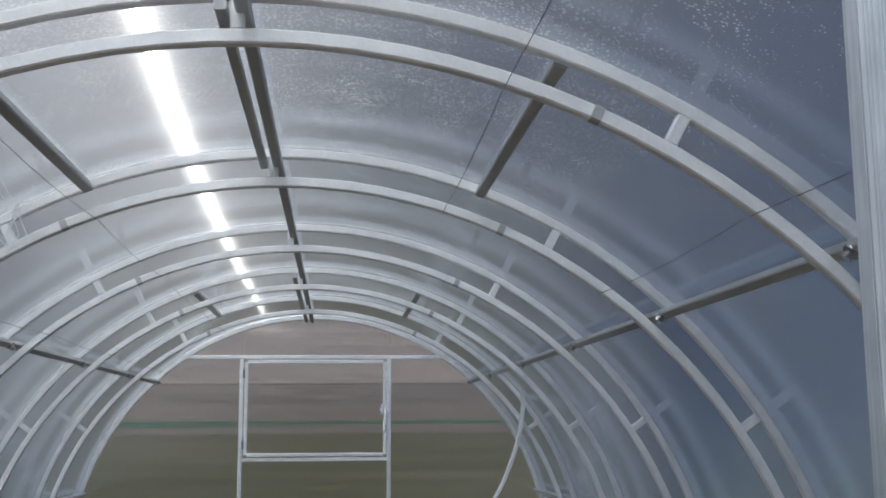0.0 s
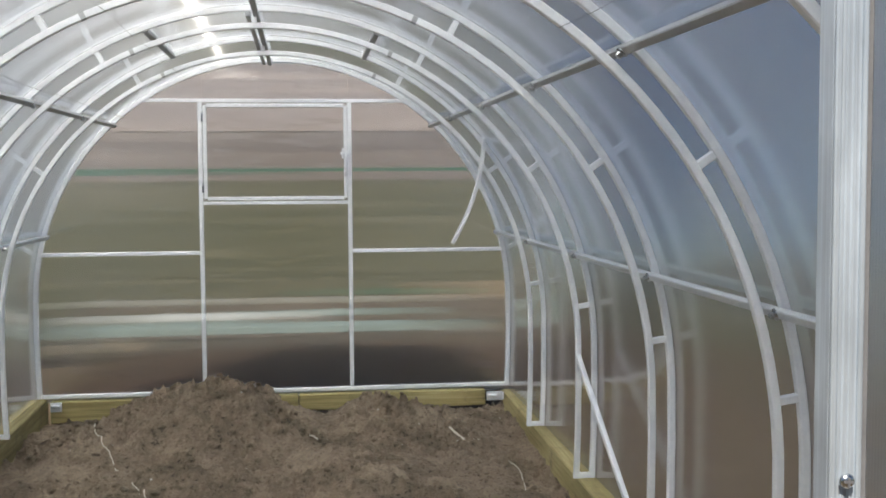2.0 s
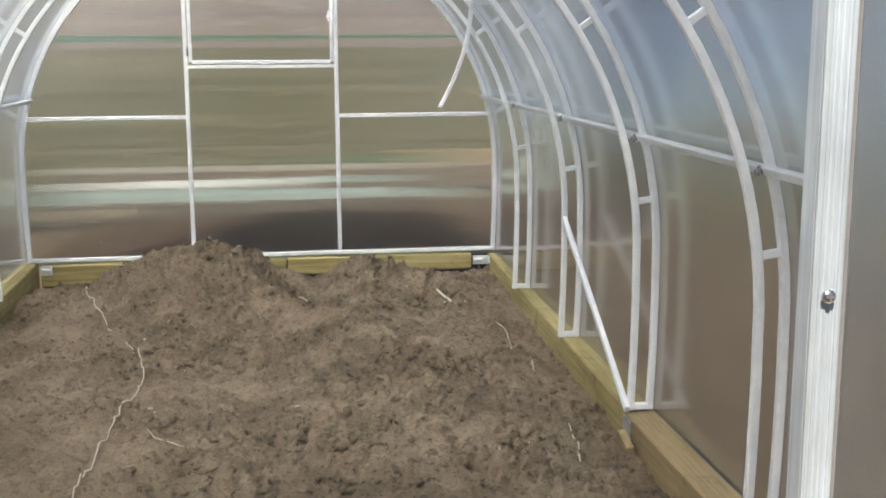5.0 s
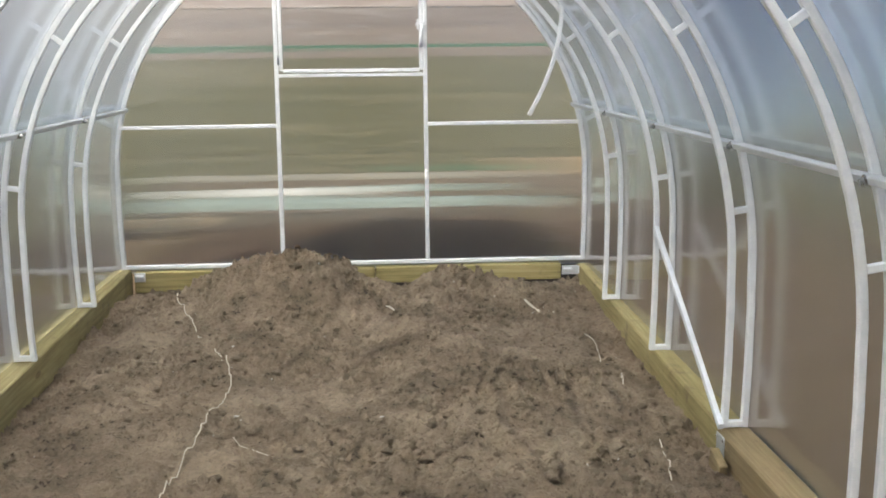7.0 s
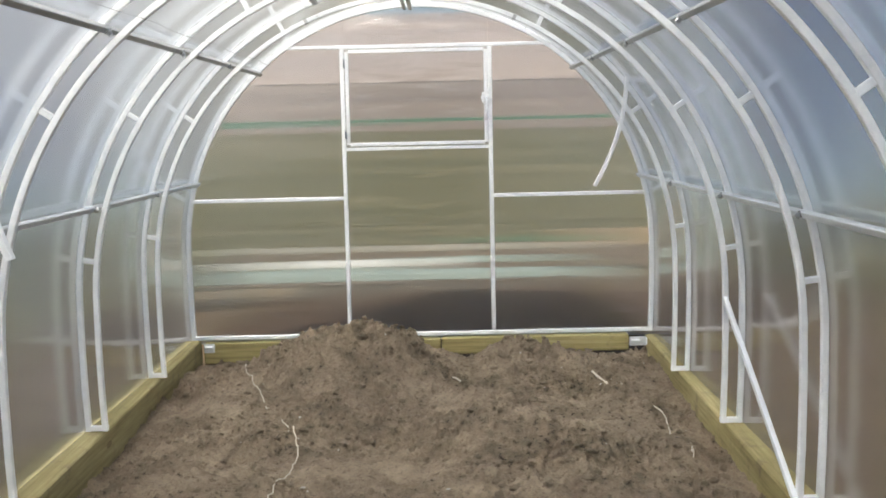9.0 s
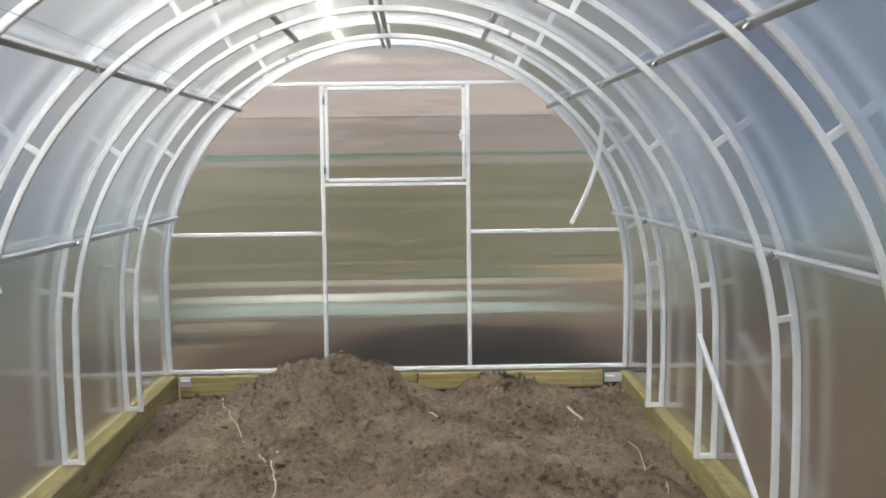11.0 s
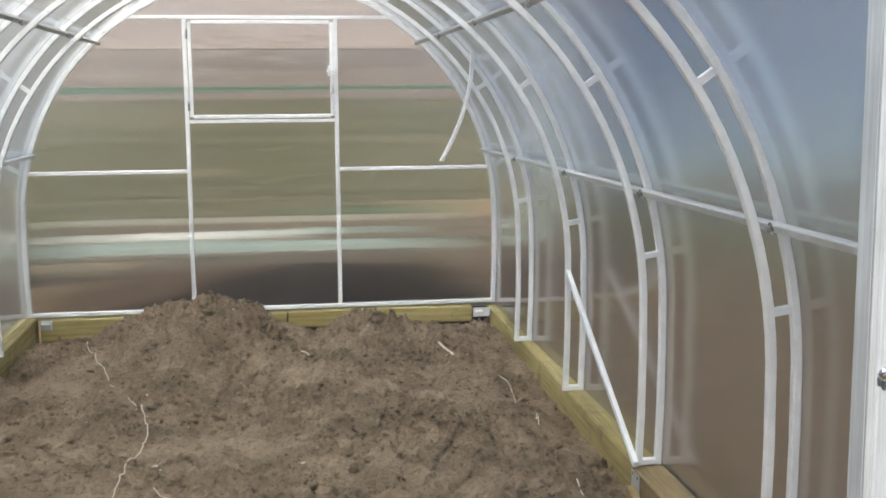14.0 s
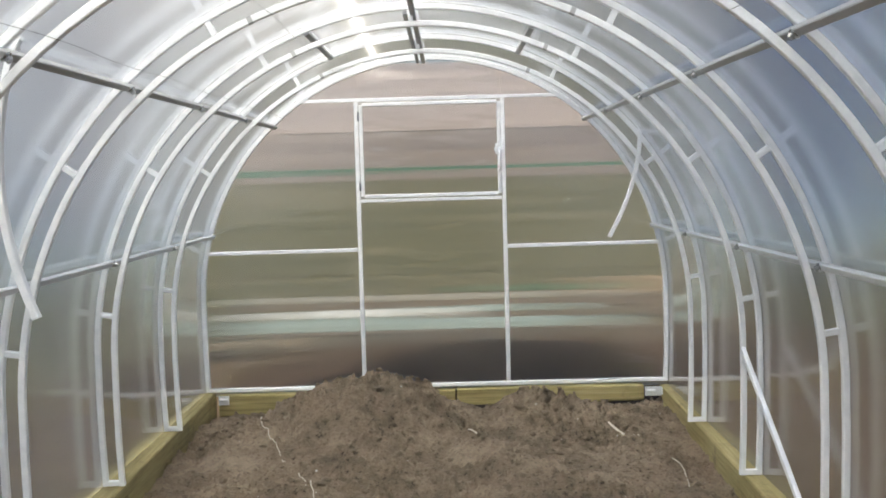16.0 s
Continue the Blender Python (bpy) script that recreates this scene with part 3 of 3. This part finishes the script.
# the broad post of the front doorway with its edge trim and screw
for side in (1, -1):
    trim = thing("door_post", "bright ribbed steel door post with a round-headed screw", "post", "front door posts", (side * 0.579, FRONT, 0))
    part("profile", block(-0.0135, -0.0105, -0.05, 0.0135, 0.015, 1.83, 0.0015), POST_STEEL, trim)
    # a raised bead along the opening, shallow ridges over the face, a raised outer edge and a dark seal
    part("bead", sweep([(-side * 0.0108, -0.0122, -0.05), (-side * 0.0108, -0.0122, 1.83)], 0.0054, 0.006, up=(1, 0, 0), chamfer=0.3), POST_STEEL, trim)
    for dx in (-0.0055, -0.0010, 0.0040):
        part("ridge", sweep([(side * dx, -0.0108, -0.05), (side * dx, -0.0108, 1.83)], 0.0032, 0.0022, up=(1, 0, 0), chamfer=0.35), POST_STEEL, trim)
    part("edge", sweep([(side * 0.0112, -0.0118, -0.05), (side * 0.0112, -0.0118, 1.83)], 0.0044, 0.005, up=(1, 0, 0), chamfer=0.3), POST_STEEL, trim)
    part("seal", block(side * 0.0170 - 0.0033, -0.0085, -0.05, side * 0.0170 + 0.0033, 0.012, 1.83, 0.001), SEAL, trim, "dark grey rubber seal")
    bm = bmesh.new()
    bmesh.ops.create_uvsphere(bm, u_segments=20, v_segments=10, radius=0.0062)
    for v in bm.verts:
        v.co.y = -0.0160 + (v.co.y * 0.62 if v.co.y < 0 else 0.0)
        v.co.z += 1.128
    head = part("screw", bm, BOLT, trim, "round zinc screw head", True)
    part("slot", block(-0.0036, -0.0204, 1.1272, 0.0036, -0.0190, 1.1288, 0.0), WIRE, head)
    part("slot", block(-0.0008, -0.0205, 1.1244, 0.0008, -0.0190, 1.1316, 0.0), WIRE, head)


# ---------------------------------------------------------------- polycarbonate sheets
SKIN = 0.005


def sheet_object(name, rows, label, mats, category="panel", group="polycarbonate sheets"):
    """A solid sheet between two matching grids of points, given as rows of (inner, outer) vectors; its rim is taped."""
    verts, faces, slots = [], [], []
    nj, ni = len(rows), len(rows[0])

    def quad(points, slot, way):
        n = (points[1] - points[0]).cross(points[2] - points[0])
        order = points if n.dot(way) > 0 else points[::-1]
        faces.append(tuple(range(len(verts), len(verts) + 4)))
        verts.extend(order)
        slots.append(slot)

    for side in (0, 1):
        start = len(verts)
        verts.extend(p[side] for row in rows for p in row)
        for j in range(nj - 1):
            for i in range(ni - 1):
                k = [start + j * ni + i, start + j * ni + i + 1, start + (j + 1) * ni + i + 1, start + (j + 1) * ni + i]
                n = (verts[k[1]] - verts[k[0]]).cross(verts[k[3]] - verts[k[0]])
                way = (rows[j][i][1] - rows[j][i][0]) * (1 if side else -1)
                faces.append(tuple(k if n.dot(way) > 0 else k[::-1]))
                slots.append(side)
    for j in range(nj - 1):
        for i, q in ((0, 1), (ni - 1, ni - 2)):
            quad([rows[j][i][0], rows[j + 1][i][0], rows[j + 1][i][1], rows[j][i][1]], 2, rows[j][i][0] - rows[j][q][0])
    for i in range(ni - 1):
        for j, q in ((0, 1), (nj - 1, nj - 2)):
            quad([rows[j][i][0], rows[j][i + 1][0], rows[j][i + 1][1], rows[j][i][1]], 2, rows[j][i][0] - rows[q][i][0])
    me = bpy.data.meshes.new(name)
    me.from_pydata([tuple(v) for v in verts], [], faces)
    for mat in (*mats, TAPE):
        me.materials.append(mat)
    me.polygons.foreach_set("material_index", slots)
    me.polygons.foreach_set("use_smooth", [k < 2 for k in slots])
    return tagged(new(name, me), label, category, group)


def roof_sheet(y0, y1, lift):
    rows = []
    inner = arch_points(SKIN_A + lift, SKIN_B + lift, 0, 64, -0.05)
    outer = arch_points(SKIN_A + lift + SKIN, SKIN_B + lift + SKIN, 0, 64, -0.05)
    for y in np.linspace(y0, y1, 5):
        rows.append([(Vector((p.x, y, p.z)), Vector((q.x, y, q.z))) for p, q in zip(inner, outer)])
    return sheet_object("roof_sheet", rows, "clear twin-wall polycarbonate sheet bent over the arches", (ROOF_IN, ROOF_OUT))


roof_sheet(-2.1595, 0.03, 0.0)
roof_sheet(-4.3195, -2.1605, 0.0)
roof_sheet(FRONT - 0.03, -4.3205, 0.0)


def wall_sheet(x0, x1, z0, z1, y, label, name="wall_sheet"):
    """An upright sheet whose top follows the arch where z1 is None."""
    rows = []
    xs = np.linspace(x0, x1, 24)
    for f in np.linspace(0, 1, 6):
        row = []
        for x in xs:
            lid = BASE + (OUT_B + 0.01) * math.sqrt(max(0.0, 1 - (x / (OUT_A + 0.012)) ** 2)) if z1 is None else z1
            z = z0 + (lid - z0) * f
            row.append((Vector((x, y, z)), Vector((x, y + SKIN, z))))
        rows.append(row)
    return sheet_object(name, rows, label, (FRONT_IN, FRONT_OUT) if y < -1 else (WALL_IN, WALL_OUT))


CLEAR = "clear twin-wall polycarbonate sheet screwed to the rear wall frame"
wall_sheet(-1.483, -0.452, -0.03, None, 0.0165, CLEAR)
wall_sheet(0.456, 1.483, -0.03, None, 0.0165, CLEAR)
wall_sheet(-0.450, 0.454, -0.03, 1.212, 0.0165, "clear polycarbonate sheet of the lower rear door")
wall_sheet(-0.450, 0.454, 1.214, 1.838, 0.0165, "clear polycarbonate sheet of the upper rear door leaf")
wall_sheet(-0.450, 0.454, 1.840, None, 0.0165, "clear polycarbonate sheet above the rear door")
FRONT_LABEL = "clear twin-wall polycarbonate sheet on the front wall"
wall_sheet(-1.465, -0.572, -0.03, None, FRONT + 0.0165, FRONT_LABEL)
wall_sheet(0.572, 1.465, -0.03, None, FRONT + 0.0165, FRONT_LABEL)
wall_sheet(-0.570, 0.570, 1.835, None, FRONT + 0.0165, "clear polycarbonate sheet above the front doorway")


# ---------------------------------------------------------------- loose bars
def bezier(a, b, c, n=16):
    a, b, c = Vector(a), Vector(b), Vector(c)
    return [a * (1 - t) ** 2 + b * 2 * t * (1 - t) + c * t * t for t in (k / n for k in range(n + 1))]


ob = link("hanging_strut", sweep(bezier((1.115, -1.12, 1.76), (1.20, -1.12, 1.40), (0.965, -1.12, 1.0)), 0.032, 0.020), STEEL)
tagged(ob, "bent white steel strut hanging loose from the roof rail", "strut", "loose struts")
ob = link("hanging_strut", sweep(bezier((-0.985, -4.20, 1.75), (-1.13, -4.20, 1.38), (-0.975, -4.20, 1.01)), 0.028, 0.020), STEEL)
tagged(ob, "white steel strut hanging loose beside the side wall", "strut", "loose struts")
ob = link("diagonal_brace", sweep([(1.396, -2.185, 0.545), (1.372, -3.275, -0.012)], 0.026, 0.020, up=(0, 0, 1)), POST)
tagged(ob, "bright steel brace leaning between two arches", "brace")


# ---------------------------------------------------------------- outside, blurred by the sheets
def heap(name, cx, cy, rx, ry, h, mat, label, category):
    bm = bmesh.new()
    bmesh.ops.create_icosphere(bm, subdivisions=4, radius=1.0)
    for v in bm.verts:
        n = noise.fractal(v.co * 2.2 + Vector((cx, cy, 0)), 1.0, 2.0, 4)
        v.co = Vector((v.co.x * rx * (1 + 0.15 * n), v.co.y * ry * (1 + 0.15 * n), max(-0.05, v.co.z) * h * (1 + 0.3 * n)))
    ob = link(name, bm, mat, True)
    ob.location = (cx, cy, -0.25)
    return tagged(ob, label, category)


# the long bank is invented, to darken what shows through the left wall
heap("soil_heap", -3.0, -2.4, 0.85, 4.2, 0.42, SOIL_DARK, "added long low bank of dark soil beside the side wall", "soil heap")
heap("soil_heap", 0.55, 1.75, 1.95, 0.80, 0.33, SOIL_DARK, "dark heap of damp soil behind the rear wall", "soil heap")
heap("soil_heap", -0.95, 1.45, 0.75, 0.5, 0.17, SOIL_DARK, "small dark heap of soil behind the rear wall", "soil heap")
for x, y, l, layers, label in (
    (0.2, 6.3, 9.0, ((0.09, BARK), (0.05, PALE)), "long pale boards laid across the field edge"),
    (-0.35, 4.2, 4.1, ((0.035, BARK), (0.075, TEAL)), "pale teal boards lying on the ground"),
    (-1.0, 4.75, 2.1, ((0.06, BARK), (0.045, TEAL), (0.05, WHITE)), "white boards stacked on the ground"),
    (0.55, 5.1, 1.5, ((0.09, BARK), (0.045, TEAL)), "short teal boards stacked on the ground"),
    (-2.0, 3.1, 0.9, ((0.05, BARK), (0.04, TAN)), "tan boards lying on the ground"),
    (2.55, 5.2, 1.6, ((0.24, BARK), (0.16, TAN)), "tan boards stacked on the ground"),
    (2.2, 6.8, 3.2, ((0.13, BARK), (0.04, GREEN)), "green edging board across the field"),
):
    st = thing("board_stack", label, "boards", "stacked boards", (x, y, -0.23))
    z = 0.0
    for j, (h, mat) in enumerate(layers):
        part("board", block(-l / 2 + 0.05 * j, -0.16, z, l / 2 - 0.04 * j, 0.16, z + h - 0.004, 0.004), mat, st)
        z += h


def leafy(name, spots, count, seed, mat=None, size=1.0):
    """A mass of small leaf blades filling uneven rounded spots (centre, radii)."""
    rng = np.random.default_rng(seed)
    verts, faces = [], []
    for k in range(count):
        c, r = spots[rng.integers(len(spots))]
        d = rng.normal(size=3)
        d /= np.linalg.norm(d)
        p = np.array(c) + d * np.array(r) * rng.uniform(0.55, 1.05)
        u, v = rng.normal(size=3) * 0.05 * size, rng.normal(size=3) * 0.03 * size
        n = len(verts)
        verts += [tuple(p - u), tuple(p + v), tuple(p + u), tuple(p - v)]
        faces.append((n, n + 1, n + 2, n + 3))
    me = bpy.data.meshes.new(name)
    me.from_pydata(verts, [], faces)
    me.materials.append(mat or LEAF)
    return me


shrub = thing("shrub", "small green shrub growing behind the rear wall", "shrub", "", (-2.25, 2.6, -0.25))
part("stem", cord([(0, 0, -0.02), (0.02, 0.01, 0.2), (0.05, 0.0, 0.45)], 0.02, 7), BARK, shrub)
crown = new("crown", leafy("crown", [((0, 0, 0.42), (0.3, 0.25, 0.22)), ((0.15, 0.1, 0.3), (0.2, 0.2, 0.18)), ((-0.18, 0, 0.3), (0.2, 0.2, 0.2))], 900, 5))
crown.parent = shrub
hedge_spots = [((-9.0 + 0.5 * math.sin(k * 2.1), -16 + k * 0.9, 0.75 + 0.2 * math.sin(k * 1.3)), (0.9, 0.8, 1.15 + 0.25 * math.sin(k * 0.7))) for k in range(36)]
tagged(new("hedge", leafy("hedge", hedge_spots, 16000, 6)), "dense dark green hedge along the plot", "hedge", kind="stuff")


scrub_spots = [((24.0 + 1.5 * math.sin(k * 2.3), -14 + k * 1.6, 1.0 + 0.35 * math.sin(k * 1.1)), (1.2, 1.3, 1.75 + 0.35 * math.sin(k * 0.8))) for k in range(48)]
tagged(new("scrub", leafy("scrub", scrub_spots, 30000, 8, DRY_LEAF, 2.2)), "brown and olive scrub along the far edge of the field", "scrub", kind="stuff")


def shed(x, y, w, d, wall_h, roof_h, label):
    h = thing("house", label, "house", "", (x, y, -0.24))
    part("wall", block(-w / 2, -d / 2, 0, w / 2, d / 2, wall_h, 0.02), BRICK, h)
    bm = bmesh.new()
    prof = [(-d / 2 - 0.03, wall_h - 0.01), (0, wall_h + roof_h), (d / 2 + 0.03, wall_h - 0.01), (0, wall_h + roof_h - 0.25)]
    a = [bm.verts.new((-w / 2 - 0.4, p, q)) for p, q in prof]
    b = [bm.verts.new((w / 2 + 0.4, p, q)) for p, q in prof]
    for i in range(4):
        bm.faces.new((a[i], a[(i + 1) % 4], b[(i + 1) % 4], b[i]))
    bm.faces.new(a)
    bm.faces.new(b[::-1])
    part("roof", bm, BRICK, h, "red-brown sheet roof")
    return h


def bank():
    """A low grassy rise across the field behind the greenhouse."""
    bm = bmesh.new()
    rows = []
    for j in range(15):
        y = 11.0 + j * 1.0
        f = min(1.0, max(0.0, (y - 11.5) / 10.0)) if y < 22 else max(0.0, (25.0 - y) / 3.0)
        rows.append([bm.verts.new((x, y, -0.26 + 1.52 * f * f * (3 - 2 * f) + 0.05 * math.sin(x * 0.9 + y))) for x in range(-40, 41, 2)])
    for r, q in zip(rows, rows[1:]):
        for i in range(len(r) - 1):
            bm.faces.new((r[i], r[i + 1], q[i + 1], q[i]))
    return tagged(link("grass_bank", bm, GRASS, True), "low grassy rise across the field", "ground", kind="structure")


bank()
shed(0.0, 34.0, 44.0, 8.0, 3.1, 2.6, "long red-brown outbuilding far behind the greenhouse")
fence = thing("fence", "low green mesh fence across the field", "fence", "", (0, 24.0, -0.24))
for k in range(13):
    part("post", block(-18.03 + 3 * k, -0.03, 0, -17.97 + 3 * k, 0.03, 1.88, 0.004), GREEN, fence)
part("wire_band", block(-18, -0.01, 1.745, 18, 0.01, 1.83, 0.0), GREEN, fence)
part("wire_band", block(-18, -0.01, 1.66, -2.2, 0.01, 1.735, 0.0), GREEN, fence)


# ---------------------------------------------------------------- clods, stones, twine, wires
def scatter(name, count, seed, low, high, mat, label, category):
    """Many lumps in one mesh, sitting in the soil."""
    rng = np.random.default_rng(seed)
    ico = bmesh.new()
    bmesh.ops.create_icosphere(ico, subdivisions=1, radius=1.0)
    base = np.array([v.co for v in ico.verts])
    tris = [[v.index for v in f.verts] for f in ico.faces]
    ico.free()
    verts, faces = [], []
    while len(faces) < count * len(tris):
        x, y = rng.uniform(-1.36, 1.33), -0.08 - 5.6 * rng.random() ** 1.3
        if noise.noise(Vector((x * 1.7 + 3, y * 1.7 + 9, 0))) < rng.uniform(-0.5, 0.6):
            continue
        r = low * (high / low) ** (rng.random() ** 2.2)
        shape = base * rng.uniform(0.5, 1.4, (len(base), 1)) * (r * rng.uniform(0.8, 1.3), r * rng.uniform(0.8, 1.3), r * rng.uniform(0.5, 0.9))
        n = len(verts)
        verts += [tuple(v) for v in shape + (x, y, soil_height(x, y) + 0.05 * r)]
        faces += [[i + n for i in t] for t in tris]
    me = bpy.data.meshes.new(name)
    me.from_pydata(verts, [], faces)
    me.materials.append(mat)
    return tagged(new(name, me), label, category, kind="stuff")


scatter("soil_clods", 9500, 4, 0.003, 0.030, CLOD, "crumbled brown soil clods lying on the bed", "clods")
scatter("small_stones", 90, 9, 0.004, 0.010, STONE, "small pale stones and chips lying on the soil", "stones")


def on_soil(path, radius, seed, wiggle=0.006):
    rng = np.random.default_rng(seed)
    pts = []
    for a, b in zip(path, path[1:]):
        n = max(2, int(math.dist(a, b) / 0.04))
        for k in range(n):
            x, y = (a[i] + (b[i] - a[i]) * k / n + rng.uniform(-wiggle, wiggle) for i in (0, 1))
            pts.append((x, y, soil_height(x, y) + 0.011))
    return cord(pts, radius, 6)


wedge = block(-0.016, -0.06, -0.05, 0.016, 0.06, 0.045, 0.004)
bmesh.ops.rotate(wedge, matrix=Matrix.Rotation(radians(14), 3, "X"), verts=wedge.verts)
ob = link("wood_block", wedge, TIMBER_BROWN)
ob.location = (RIGHT_IN + 0.004, -3.36, soil_height(RIGHT_IN + 0.004, -3.36) + 0.015)
tagged(ob, "short tan offcut of wood wedged beside the base timber", "offcut")

TW = "pale twine lying loose on the soil"
for k, path in enumerate((
    [(-1.03, -0.62), (-0.95, -1.05), (-0.74, -1.62)],
    [(-0.66, -1.76), (-0.55, -2.10), (-0.50, -2.36), (-0.50, -2.60), (-0.53, -2.88), (-0.53, -3.10), (-0.56, -3.45), (-0.60, -4.0)],
    [(1.194, -1.52), (1.224, -1.70), (1.186, -2.10)],
    [(1.216, -2.33), (1.193, -2.50)],
    [(1.188, -3.13), (1.156, -3.35), (1.123, -3.56)],
    [(1.06, -1.05), (1.10, -1.24)],
    [(-0.40, -3.10), (-0.21, -3.29)],
)):
    tagged(link("twine", on_soil(path, 0.0026 if k != 6 else 0.0016, 20 + k), TWINE, True), TW, "twine", "scraps of twine")
for path in ([(0.954, -1.03), (1.042, -1.19)], [(0.18, -1.08), (0.27, -1.23)]):
    tagged(link("wood_chip", on_soil(path, 0.0065 if path[0][0] > 0.5 else 0.0045, 41, 0.003), TWINE), "pale split wood chip on the soil", "chip", "wood chips")

for x, z, y0, y1 in ((0.40, 1.948, FRONT, -4.30), (-0.47, 1.915, FRONT, -1.06), (0.80, 1.735, FRONT, -4.30), (-0.83, 1.715, FRONT, -0.02)):
    n = 24
    pts = [(x, y0 + (y1 - y0) * k / n, z - 0.012 * math.sin(math.pi * ((y0 + (y1 - y0) * k / n) / BAY % 1.0))) for k in range(n + 1)]
    tagged(link("trellis_wire", cord(pts, 0.0008, 6), WIRE), "thin dark wire strung under the arches", "wire", "trellis wires")

hook = thing("wire_hook", "loose bundle of thin wire hooked over an arch", "hook", "", (-0.665, -4.345, 1.97))
for k in range(4):
    a = k * 1.3
    pts = [(0.008 * math.cos(a), 0, 0.0), (0.012 * math.cos(a + 1), 0.01, -0.05), (0.03 * math.cos(a), 0.01 * math.sin(a), -0.10), (0.02 * math.cos(a + 2), -0.01, -0.135), (0.035 * math.cos(a + 3), 0.0, -0.11)]
    part("strand", cord(pts, 0.0016, 5), STEEL, hook)

# a plain board wall that closes the yard behind the viewer
yard = thing("yard_fence", "plain dark brown board fence closing the yard", "fence", "", (0, -13.0, -0.25))
for k in range(40):
    part("board", block(-8.0 + 0.4 * k, -0.02, 0, -7.62 + 0.4 * k, 0.02, 3.0, 0.004), BARK, yard)
